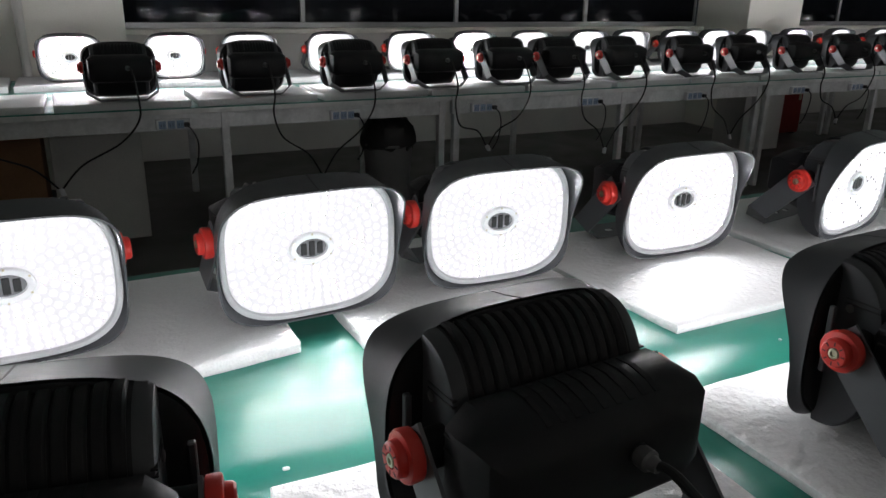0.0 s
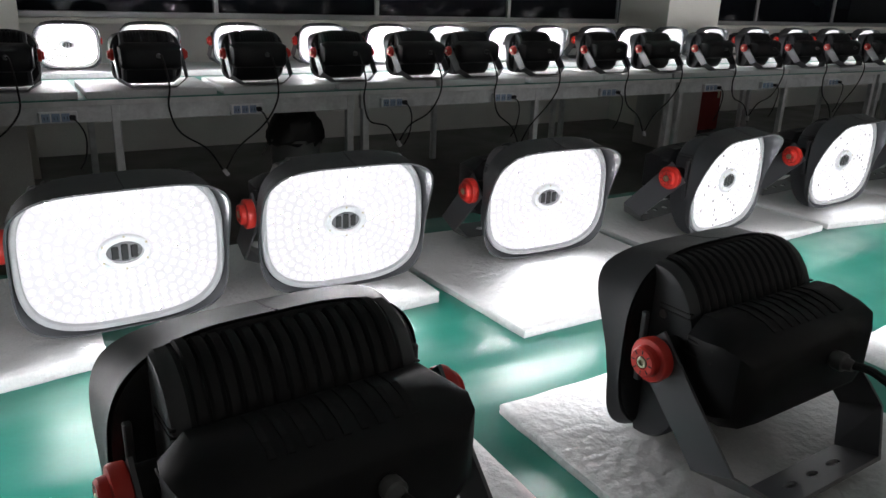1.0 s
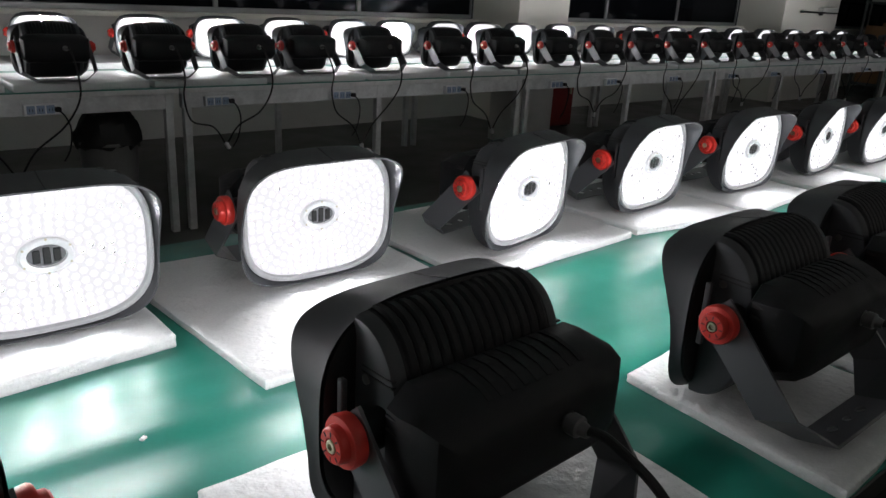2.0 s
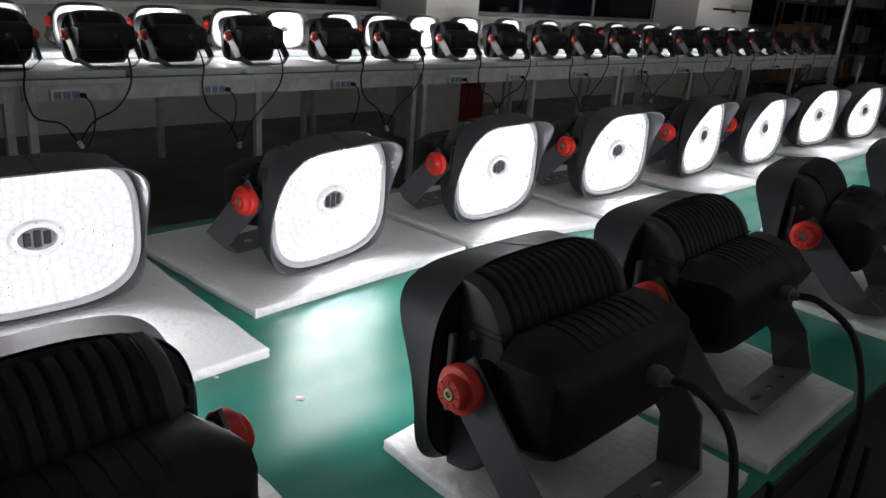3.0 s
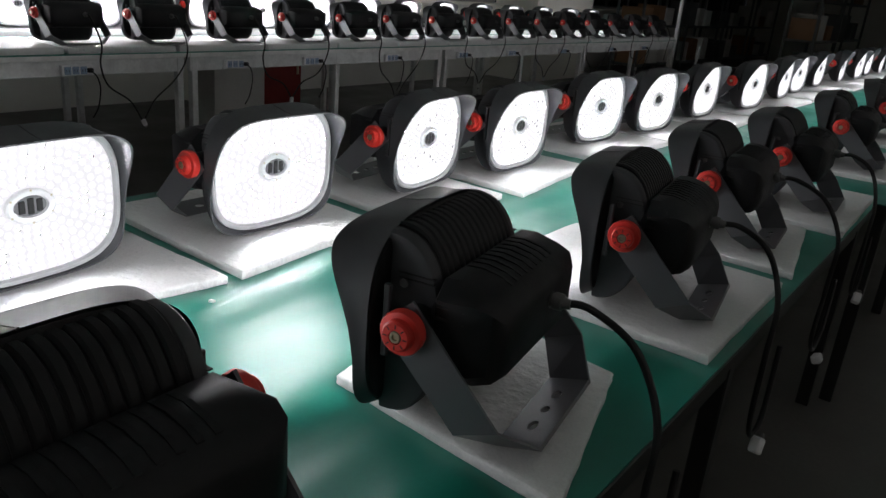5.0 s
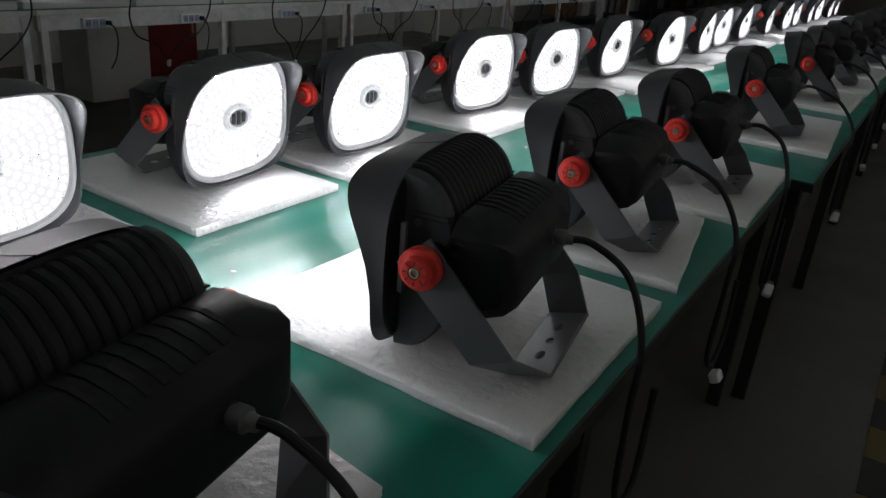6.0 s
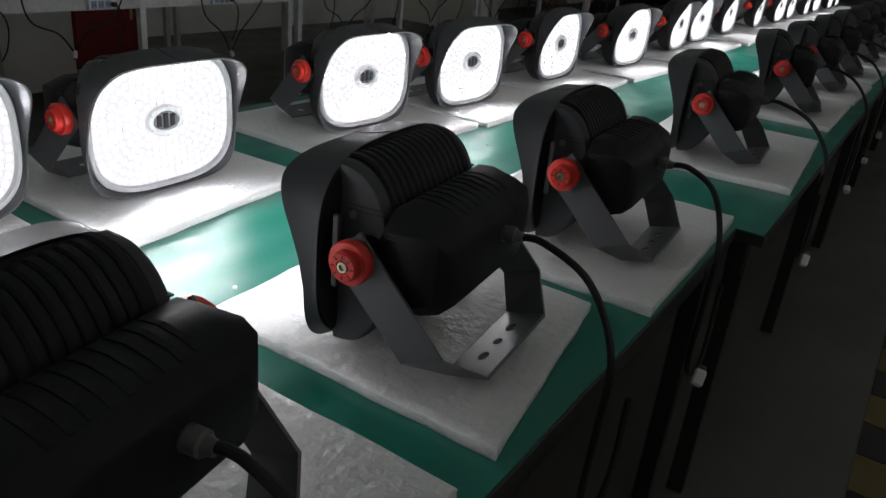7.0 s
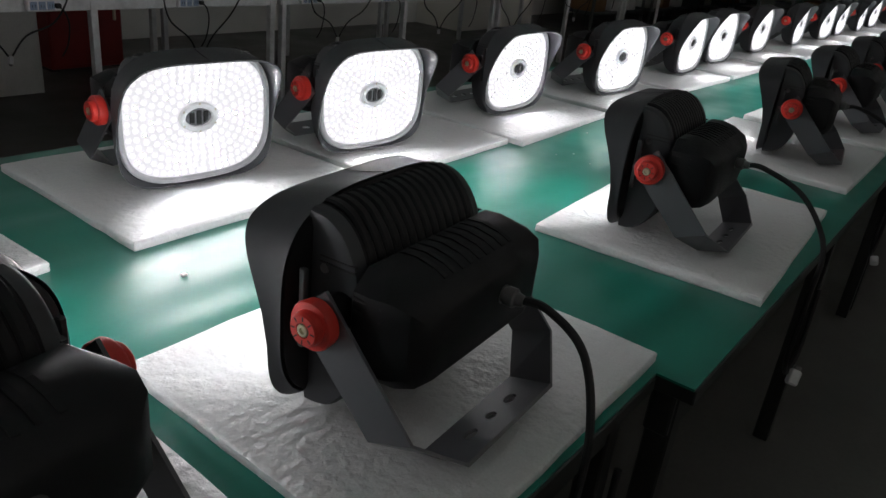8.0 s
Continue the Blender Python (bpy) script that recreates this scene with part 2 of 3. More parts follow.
def build_floodlight(fine=True):
    root = thing("floodlight", pose(0, 0, 0), "black LED floodlight with red knobs, lit, on white foam", "floodlight", "floodlights on the tables")
    # housing: a flange behind the lens and a finned barrel across it
    rings = [ring_at(0.0, 0.160, 0.124), ring_at(0.001, 0.172, 0.135, 3.3), ring_at(0.010, 0.170, 0.134, 3.3), ring_at(0.013, 0.160, 0.126, 3.3)]
    part("flange", loft(rings), BLACK, root)
    part("housing", barrel([(-0.121, 0.9), (-0.118, 0.96), (-0.110, 0.985), (0.110, 0.985), (0.118, 0.96), (0.121, 0.9)]), BLACK, root)
    for k in range(14):
        x = -0.1008 + 0.0155 * k
        outer = [dome_half(math.radians(90 - 96 * j / 15), 1.0 + (0.03 if 0 < j < 5 else 0.018)) for j in range(16)]
        inner = [dome_half(math.radians(90 - 96 * j / 15), 0.93) for j in range(16)]
        slim = [(y - 0.001, z - 0.0028) for y, z in outer] + inner[::-1]
        prof = outer + inner[::-1]
        bm = loft([[(x - 0.0070, y, z) for y, z in slim], [(x - 0.0042, y, z) for y, z in prof], [(x + 0.0042, y, z) for y, z in prof], [(x + 0.0070, y, z) for y, z in slim]])
        part("fin", bm, BLACK, root)
    # cheeks: smooth side covers with two short grooves
    for sx in (-1, 1):
        part("cheek", barrel([(sx * 0.112, 0.985), (sx * 0.124, 0.98), (sx * 0.129, 0.95), (sx * 0.131, 0.89)]), VISOR, root, "smooth grey side cover")
        for dz in (0.066, 0.073) if fine else ():
            part("seam", box_bm(sx * 0.129 - 0.003, sx * 0.129 + 0.003, 0.000, 0.0505, CZ + dz, CZ + dz + 0.0016), DARK, root)
    # visor: deep on top, running out towards the bottom
    count = 96
    out_b, out_f, in_f, in_b = [], [], [], []
    for (x, z), (xb, zb) in zip(squircle(A, B, 4.4, count), squircle(A, B, 3.3, count)):
        h = (z + B) / (2 * B)
        t = min(max((h - 0.3) / 0.62, 0), 1)
        d = 0.009 + 0.050 * t * t * (2 - t)
        flare = 1.0 + 0.008 * d / 0.059
        drop = 1.0 - 0.12 * d / 0.059 if z > 0 else 1.0
        out_b.append((xb * 0.985, FRONT + 0.008, CZ + zb * 0.985))
        out_f.append((x * flare, FRONT - d, CZ + z * drop))
        in_f.append((x * (flare - 0.02), FRONT - d, CZ + z * drop * 0.977))
        in_b.append((xb * 0.966, FRONT, CZ + zb * 0.962))
    mid = [tuple(0.55 * p + 0.45 * q for p, q in zip(a, b)) for a, b in zip(out_b, out_f)]
    mid = [(x * 0.988, y, CZ + (z - CZ) * 0.99) for x, y, z in mid]
    part("visor", loft([in_b, in_f, out_f, mid, out_b], False, False), VISOR, root, "matt dark grey hood")
    ridge = [(FRONT + 0.0075, CZ + B * 0.986), (FRONT - 0.0225, CZ + B * 0.9285), (FRONT - 0.0575, CZ + B * 0.881)]
    part("hood_seam", loft([[(sx, y, z - 0.002) for y, z in ridge] + [(sx, y, z + 0.0006) for y, z in ridge[::-1]] for sx in (-0.0009, 0.0009)]), DARK, root, "thin joint line across the hood", smooth=False)
    # front: rim, board, LED lenses
    rim = loft([ring_at(0.001, 0.1705, 0.1335, 3.2), ring_at(-0.007, 0.170, 0.133, 3.2), ring_at(-0.009, 0.167, 0.130, 3.2), ring_at(-0.0085, 0.162, 0.125, 3.2), ring_at(-0.005, 0.1595, 0.1225, 3.2), ring_at(0.001, 0.1585, 0.1215, 3.2)], False, False)
    part("lens_rim", rim, RIM, root, "clear grey lens flange")
    part("led_board", loft([ring_at(0.002, 0.162, 0.125, 3.2), ring_at(-0.002, 0.162, 0.125, 3.2)]), BOARD, root, "glowing white LED board")
    step = 0.0160
    lenses = []
    for ri in range(7):
        q = ri / 6
        course = squircle(0.053 + 0.097 * q, 0.0395 + 0.074 * q, 2.2 + 1.0 * q, 400)
        per = [0.0]
        for p0, p1 in zip(course, course[1:] + course[:1]):
            per.append(per[-1] + math.hypot(p1[0] - p0[0], p1[1] - p0[1]))
        n = max(8, int(per[-1] / step))
        j = 0
        for k in range(n):
            target = per[-1] * (k + 0.5 * (ri % 2)) / n
            while per[j + 1] < target:
                j += 1
            lenses.append(course[j % 400])
    bm, beam_points, cups = bmesh.new(), bmesh.new(), bmesh.new()
    for li, (x, z) in enumerate(lenses):
        rows = []
        for r, y in ((0.0068, -0.002), (0.0058, -0.0046), (0.0030, -0.0060)):
            rows.append([bm.verts.new((x + r * math.cos(math.pi * i / 3), FRONT + y, CZ + z + r * math.sin(math.pi * i / 3))) for i in range(6)])
        for lo, hi in zip(rows, rows[1:]):
            for i in range(6):
                bm.faces.new((lo[i], lo[(i + 1) % 6], hi[(i + 1) % 6], hi[i]))
        bm.faces.new(rows[-1])
        if li % 6:
            continue
        # an added emitter on this lens throws the light for six
        r = POINT_R
        beam_points.faces.new([beam_points.verts.new((x + r * math.cos(math.pi * (i + 0.5) / 2), FRONT - 0.0063, CZ + z + r * math.sin(math.pi * (i + 0.5) / 2))) for i in range(4)])
        # a short collar, added to narrow the beam: dark inside, lens material outside
        for target_bm, radius, far in ((cups, 0.0034, -0.0084), (bm, 0.0039, -0.0084)):
            lo, hi = ([target_bm.verts.new((x + radius * math.cos(math.pi * i / 4), FRONT + yy, CZ + z + radius * math.sin(math.pi * i / 4))) for i in range(8)] for yy in (-0.0056, far))
            for i in range(8):
                target_bm.faces.new((lo[i], lo[(i + 1) % 8], hi[(i + 1) % 8], hi[i]))
    part("led_collar", cups, DARK, root, "small dark collars added to narrow the beam", smooth=False)["kind"] = "stuff"
    part("led_lens", bm, LENS, root, "hundreds of small glowing LED lenses")["kind"] = "stuff"
    part("led_chip", beam_points, POINT_GLOW, root, "added bright points, one lens in six, that cast the beam", smooth=False)["kind"] = "stuff"
    # sensor in the middle
    def ell(y, a, b):
        return [(a * math.cos(2 * math.pi * i / 40), FRONT + y, CZ + b * math.sin(2 * math.pi * i / 40)) for i in range(40)]
    sensor = part("sensor", loft([ell(0.0, 0.044, 0.031), ell(-0.009, 0.043, 0.030), ell(-0.011, 0.040, 0.0275), ell(-0.009, 0.031, 0.0195), ell(-0.004, 0.030, 0.0185)]), BEZEL, root, "pale oval sensor bezel")
    part("window", loft([ell(-0.0045, 0.0295, 0.018), ell(-0.006, 0.0285, 0.017)]), CELL, sensor, "dark sensor window")
    for k in (-1, 0, 1):
        part("cell", box_bm(0.0155 * k - 0.0058, 0.0155 * k + 0.0058, FRONT - 0.0085, FRONT - 0.005, CZ - 0.0145 + 0.003 * abs(k), CZ + 0.0145 - 0.003 * abs(k), 0.0015, 1), DARK, sensor)
    for k in range(6 if fine else 0):
        a = math.pi / 6 + k * math.pi / 3
        part("screw", lathe([(0, 0.002), (0.001, 0.002)], 8), BRASS, sensor, m=Matrix.Translation((0.0405 * math.cos(a), FRONT - 0.0102, CZ + 0.0285 * math.sin(a))) @ pose(0, 0, 0, 0, 0, -90))
    # driver box behind
    bm = loft([eight(0.050, 0.134, 0.210, 0.100, 0.03, 0.03), eight(0.062, 0.147, 0.222, 0.091, 0.024, 0.022), eight(0.086, 0.151, 0.224, 0.089, 0.028, 0.022), eight(0.114, 0.150, 0.219, 0.091, 0.034, 0.014), eight(0.136, 0.143, 0.208, 0.097, 0.080, 0.010), eight(0.148, 0.126, 0.195, 0.106, 0.06, 0.012), eight(0.152, 0.114, 0.187, 0.114, 0.05, 0.012)])
    bmesh.ops.bevel(bm, geom=[e for e in bm.edges if len(e.link_faces) == 2 and e.calc_face_angle(0) > 0.2], offset=0.004, segments=2, profile=0.5, affect="EDGES")
    driver = part("driver_box", bm, BLACK, root, "black ribbed driver box")
    for k in range(9):
        x = -0.076 + 0.018 * k
        for prof in ([(0.064, 0.214), (0.064, 0.2230), (0.070, 0.2245), (0.088, 0.2257), (0.112, 0.2205), (0.128, 0.2130), (0.132, 0.203)], [(0.064, 0.101), (0.128, 0.105), (0.126, 0.0945), (0.112, 0.0890), (0.088, 0.0868), (0.070, 0.0875), (0.064, 0.0900)]):
            part("rib", loft([[(x - 0.0035, y, z) for y, z in prof], [(x + 0.0035, y, z) for y, z in prof]]), BLACK, driver, smooth=False)
    for sx in (-1, 1):
        for dz in (0.176, 0.192) if fine else ():
            part("groove", box_bm(sx * 0.1485 - 0.002, sx * 0.1485 + 0.002, 0.064, 0.104, dz, dz + 0.004, 0.001, 1), DARK, driver)
    # cable gland at the back
    GX, GZ = -0.032, 0.163
    g = lathe([(0, 0.013), (0.006, 0.013), (0.006, 0.010), (0.01, 0.010), (0.01, 0.0125), (0.022, 0.0125), (0.024, 0.009), (0.034, 0.007)], 12)
    part("cable_gland", g, GLAND, driver, "grey threaded cable gland", m=pose(GX, 0.146, GZ, 0, 0, 90))
    # knobs, slide rails, bracket
    KY, KZ = 0.035, 0.16
    for sx in (-1, 1):
        bm = lathe([(0.0, 0.012), (0.0, 0.025), (0.002, 0.0285), (0.014, 0.0295), (0.017, 0.0278), (0.018, 0.0208), (0.026, 0.0198), (0.0285, 0.0175), (0.0285, 0.009), (0.024, 0.0085)], 40)
        k = part("knob", bm, RED, root, "ribbed red plastic knob", m=pose(sx * 0.166, KY, KZ, 0, 0, 0 if sx > 0 else 180))
        part("bolt", lathe([(0.02, 0.0075), (0.0285, 0.0075), (0.0295, 0.0065), (0.0295, 0.004), (0.026, 0.0035)], 6 * 3), BRASS, k, "brass coloured socket bolt")
        for i in range(8 if fine else 0):
            part("slot", box_bm(0.0278, 0.0289, -0.0008, 0.0008, 0.0112, 0.0166), DARK, k, m=pose(0, 0, 0, 45 * i, 0, 0))
        part("slide_rail", box_bm(sx * 0.157 - 0.004, sx * 0.157 + 0.004, -0.004, 0.005, CZ - 0.033, CZ + 0.066, 0.0015, 1), VISOR, root, "thin vertical slide rail")
        part("pivot", lathe([(0.0, 0.022), (0.042, 0.022), (0.044, 0.018)], 24), BLACK, root, m=pose(sx * 0.123, KY, KZ, 0, 0, 0 if sx > 0 else 180))
        part("screw", lathe([(0.0, 0.006), (0.005, 0.006), (0.006, 0.004)], 10), GLAND, root, m=pose(sx * 0.128, 0.008, CZ + 0.060, 0, 0, 0 if sx > 0 else 180))
    # bracket: one bent strip, its sides sloping back and down
    down = Vector((0, 0.690, -0.724))
    wide = Vector((0, 0.724, 0.690))
    flat = Vector((0, 0.97, 0.243))
    W, T = 0.031, 0.0022
    # outline along the strip: (x, distance along down)
    length = (KZ - 0.0081 - 0.0015) / 0.724
    line = [(-0.1670, -0.024), (-0.1670, length - 0.055), (-0.105, length), (0.105, length), (0.1670, length - 0.055), (0.1670, -0.024)]
    inner = [(-0.1670 + 2 * T, -0.024), (-0.1670 + 2 * T, length - 0.056), (-0.104, length - 2 * T), (0.104, length - 2 * T), (0.1670 - 2 * T, length - 0.056), (0.1670 - 2 * T, -0.024)]
    pivot = Vector((0, KY, KZ))

    def at(x, s, w):
        k = min(max(s / length, 0), 1)
        p = pivot + down * s + (wide.lerp(flat, k)).normalized() * w
        return (x, p.y, p.z)
    bm = bmesh.new()
    holes = ((-0.048, 0.013, 0.0068), (0.0, 0.010, 0.0062), (0.048, 0.013, 0.0068))
    for i in range(5):
        if i == 2:
            continue
        q = [line[i], line[i + 1], inner[i + 1], inner[i]]
        lo = [bm.verts.new(at(x, s, -W)) for x, s in q]
        hi = [bm.verts.new(at(x, s, W)) for x, s in q]
        bm.faces.new(lo)
        bm.faces.new(hi)
        for j in range(4):
            bm.faces.new((lo[j], lo[(j + 1) % 4], hi[(j + 1) % 4], hi[j]))
    # cross bar with three oval holes
    sheets = []
    for s in (length, length - 2 * T):
        loops = []
        xe = 0.105 if s == length else 0.104
        outer = [bm.verts.new(at(x, s, w)) for x, w in ((-xe, -W), (xe, -W), (xe, W), (-xe, W))]
        loops.append(outer)
        for hx, ha, hb in holes:
            loops.append([bm.verts.new(at(hx + ha * math.cos(2 * math.pi * i / 16), s, hb * math.sin(2 * math.pi * i / 16))) for i in range(16)])
        edges = []
        for lp in loops:
            for i in range(len(lp)):
                edges.append(bm.edges.new((lp[i], lp[(i + 1) % len(lp)])))
        bmesh.ops.triangle_fill(bm, use_beauty=True, edges=edges)
        sheets.append(loops)
    for la, lb in zip(*sheets):
        for i in range(len(la)):
            bm.faces.new((la[i], la[(i + 1) % len(la)], lb[(i + 1) % len(lb)], lb[i]))
    bmesh.ops.remove_doubles(bm, verts=bm.verts, dist=0.0012)
    part("bracket", bm, ARM, root, "bent steel bracket with three holes", smooth=False)
    return root


flood = build_floodlight()
flood_far = build_floodlight(False)


def place(x, y, top, turn, label=""):
    ob = copy_thing(flood if y < 2 and x < 7 else flood_far, pose(x, y, top, 0, 0, turn))
    if label:
        ob["label"] = label
    return ob


# lamps that look towards the aisle, along the back of the near table: x of the lens, y of the lens, turn
rng = random.Random(4)
LIT = [(-0.5, 1.37, 0), (0.034, 1.375, 2), (0.53, 1.368, 4), (0.944, 1.385, 0), (1.455, 1.395, 0), (2.003, 1.345, 11), (2.565, 1.387, 5), (3.083, 1.367, 1), (3.64, 1.378, 7), (4.07, 1.345, 1), (4.762, 1.4, -5), (5.248, 1.363, -5), (5.955, 1.39, -1), (6.61, 1.335, -5), (7.42, 1.365, 2), (7.95, 1.4, -3), (8.7, 1.42, 0), (9.5, 1.4, 3), (10.2, 1.38, -2), (10.8, 1.4, 0), (11.5, 1.38, 2), (12.2, 1.4, -3), (13.0, 1.38, 0), (13.7, 1.4, 1)]
for x, y, turn in LIT:
    place(x, y - FRONT, NEAR_TOP + (THICK_SHEET if x < 1.1 else FOAM_T), turn)
# lamps that look away from the aisle, along its edge: x and y of the left knob, turn
BACK = [(-0.12, 0.74, -10), (0.415, 0.675, 5), (1.042, 0.656, 3.0), (1.638, 0.606, 1.0), (2.050, 0.621, 2.5), (2.632, 0.619, 10.0), (3.220, 0.598, 9.5), (3.786, 0.640, 6.2), (4.331, 0.610, 4.2), (5.22, 0.615, 4.5), (6.2, 0.598, 9), (6.85, 0.61, 3), (7.5, 0.6, 5), (8.2, 0.61, 0), (8.9, 0.6, 6), (9.6, 0.61, 2), (10.3, 0.6, 4), (11.0, 0.61, -1), (11.7, 0.6, 3), (12.4, 0.61, 5), (13.1, 0.6, 1)]
BACK_AT = []
for x, y, turn in BACK:
    c, s = math.cos(math.radians(turn)), math.sin(math.radians(turn))
    cx, cy = x + 0.192 * c - 0.035 * s, y + 0.192 * s + 0.035 * c
    BACK_AT.append((cx, cy, turn))
    place(cx, cy, NEAR_TOP + FOAM_T, 180 + turn)
# the far table's two rows
FAR_BACK = [(-0.35, 4.25), (0.39, 4.25), (1.06, 4.25), (1.62, 4.25), (2.137, 4.26), (2.635, 4.28), (3.037, 4.28), (3.535, 4.28), (4.14, 4.28), (4.665, 4.28), (5.245, 4.28), (5.815, 4.28), (6.37, 4.28), (6.9, 4.28), (7.49, 4.28), (8.1, 4.28), (8.7, 4.28), (9.25, 4.28), (9.8, 4.28), (10.4, 4.28), (11.0, 4.28), (11.6, 4.28), (12.2, 4.28)]
for x, y in FAR_BACK:
    place(x, y + 0.035, FAR_TOP + FOAM_THICK, 180 + rng.uniform(-2, 2))
FAR_LIT = [(x, 5.06) for x in (-0.95, -0.4, 0.171, 0.75, 1.203, 1.757, 2.326, 2.82, 3.304, 3.83, 4.24, 4.74, 5.16, 5.6, 6.12, 6.7, 7.3, 7.9, 8.5, 9.15, 9.8, 10.5, 11.2, 11.8)]
for x, y in FAR_LIT:
    place(x, y - FRONT, FAR_TOP + FOAM_THICK, rng.uniform(-2, 2))
for o in (*flood.children_recursive, flood, *flood_far.children_recursive, flood_far):
    bpy.data.objects.remove(o)


# ---------------- foam sheets ----------------
def foam(corners, top, seed, thick=FOAM_T):
    """A sheet of packing foam over four corners (counter-clockwise), with slightly wavy edges."""
    r = random.Random(seed)
    n = 10
    c = [Vector((x, y, 0)) for x, y in corners]
    ring = []
    for i in range(4):
        p, q = c[i], c[(i + 1) % 4]
        nrm = Vector(((q - p).y, -(q - p).x, 0)).normalized()
        for k in range(n):
            t = k / n
            wob = r.uniform(-0.0016, 0.0016) if k else 0.0
            ring.append(p.lerp(q, t) + nrm * wob)
    mid = sum(c, Vector()) / 4

    def level(z, inset):
        out = []
        for v in ring:
            d = (mid - v).normalized()
            lift = r.uniform(-0.0006, 0.0006)
            out.append((*(v + d * inset).xy, z + lift))
        return out
    rings = [level(top, 0.0015), level(top + 0.004, 0.0), level(top + thick * 0.5, 0.001), level(top + thick - 0.004, 0.0), level(top + thick - 0.0008, 0.003)]
    rings.append([(*Vector(p[:2]).lerp(mid.xy, 0.06), top + thick) for p in rings[-1]])
    rings[0] = [(x, y, top) for x, y, z in rings[0]]
    ob = new("foam_sheet", mesh_of("foam_sheet", loft(rings), FOAM, True, 50))
    return tagged(ob, "white polyethylene packing foam sheet with crinkled surface on the table", "foam sheet", "foam sheets on the tables")


def rect(x0, x1, y0, y1, turn=0.0):
    cx, cy = (x0 + x1) / 2, (y0 + y1) / 2
    c, s = math.cos(math.radians(turn)), math.sin(math.radians(turn))
    return [(cx + (x - cx) * c - (y - cy) * s, cy + (x - cx) * s + (y - cy) * c) for x, y in ((x0, y0), (x1, y0), (x1, y1), (x0, y1))]


LIT_FOAM = [rect(-0.62, -0.06, 1.25, 1.72), [(-0.04, 1.21), (0.483, 1.285), (0.47, 1.72), (-0.05, 1.7)], [(0.59, 1.24), (1.11, 1.285), (1.1, 1.75), (0.58, 1.73)],
            [(1.17, 1.068), (1.70, 1.08), (1.71, 1.63), (1.12, 1.66)], [(1.757, 1.222), (2.345, 1.265), (2.33, 1.74), (1.725, 1.715)],
            [(2.375, 1.269), (2.837, 1.207), (2.83, 1.72), (2.36, 1.72)], [(2.868, 1.203), (3.317, 1.249), (3.33, 1.72), (2.88, 1.72)], [(3.383, 1.207), (3.79, 1.205), (3.8, 1.72), (3.4, 1.73)],
            [(3.855, 1.174), (4.357, 1.23), (4.34, 1.72), (3.86, 1.72)], [(4.495, 1.214), (5.09, 1.22), (5.08, 1.72), (4.5, 1.72)], [(5.11, 1.2), (5.675, 1.213), (5.66, 1.72), (5.12, 1.72)], [(5.69, 1.172), (6.28, 1.2), (6.27, 1.72), (5.71, 1.72)]]
x = 6.34
while x < 13.9:
    LIT_FOAM.append(rect(x, x + 0.6, 1.2 + rng.uniform(-0.03, 0.03), 1.72, rng.uniform(-3, 3)))
    x += 0.66
BACK_FOAM = [rect(-0.32, 0.26, 0.38, 0.92), [(0.33, 0.39), (0.90, 0.4), (0.9, 0.9), (0.335, 0.9)], [(0.985, 0.39), (1.5, 0.4), (1.52, 0.88), (0.982, 0.872)],
             [(1.668, 0.392), (2.02, 0.41), (2.03, 0.8), (1.684, 0.765)], [(2.06, 0.40), (2.385, 0.40), (2.46, 0.9), (2.06, 0.9)], [(2.694, 0.403), (3.042, 0.50), (3.1, 0.87), (2.722, 0.80)],
             [(3.219, 0.406), (3.717, 0.41), (3.72, 0.93), (3.221, 0.938)], [(3.798, 0.407), (4.23, 0.476), (4.24, 0.93), (3.796, 0.901)], [(4.281, 0.39), (4.868, 0.402), (4.87, 0.91), (4.283, 0.896)],
             [(5.2, 0.34), (5.868, 0.377), (5.85, 0.85), (5.17, 0.808)], rect(6.12, 6.72, 0.38, 0.9)]
x = 6.8
while x < 13.4:
    BACK_FOAM.append(rect(x, x + 0.58, 0.37, 0.88, rng.uniform(-3, 3)))
    x += 0.7
for i, c in enumerate(LIT_FOAM + BACK_FOAM):
    foam(c, NEAR_TOP, i, THICK_SHEET if i < 3 else FOAM_T)
x = -0.6
while x < 12.3:
    foam(rect(x, x + 0.63, FAR_Y0 + 0.03, FAR_Y0 + 0.5, rng.uniform(-1.5, 1.5)), FAR_TOP, int(x * 10) + 500, FOAM_THICK)
    foam(rect(x - 0.2, x + 0.43, FAR_Y1 - 0.62, FAR_Y1 - 0.12, rng.uniform(-1.5, 1.5)), FAR_TOP, int(x * 10) + 700, FOAM_THICK)
    x += 0.665


# ---------------- cables of the lamps that stand along the aisle ----------------
def cable(points, r=0.0055, label="black rubber mains cable hanging over the table edge"):
    ob = new("power_cable", mesh_of("power_cable", tube(points, r), DARK))
    return tagged(ob, label, "cable", "mains cables")


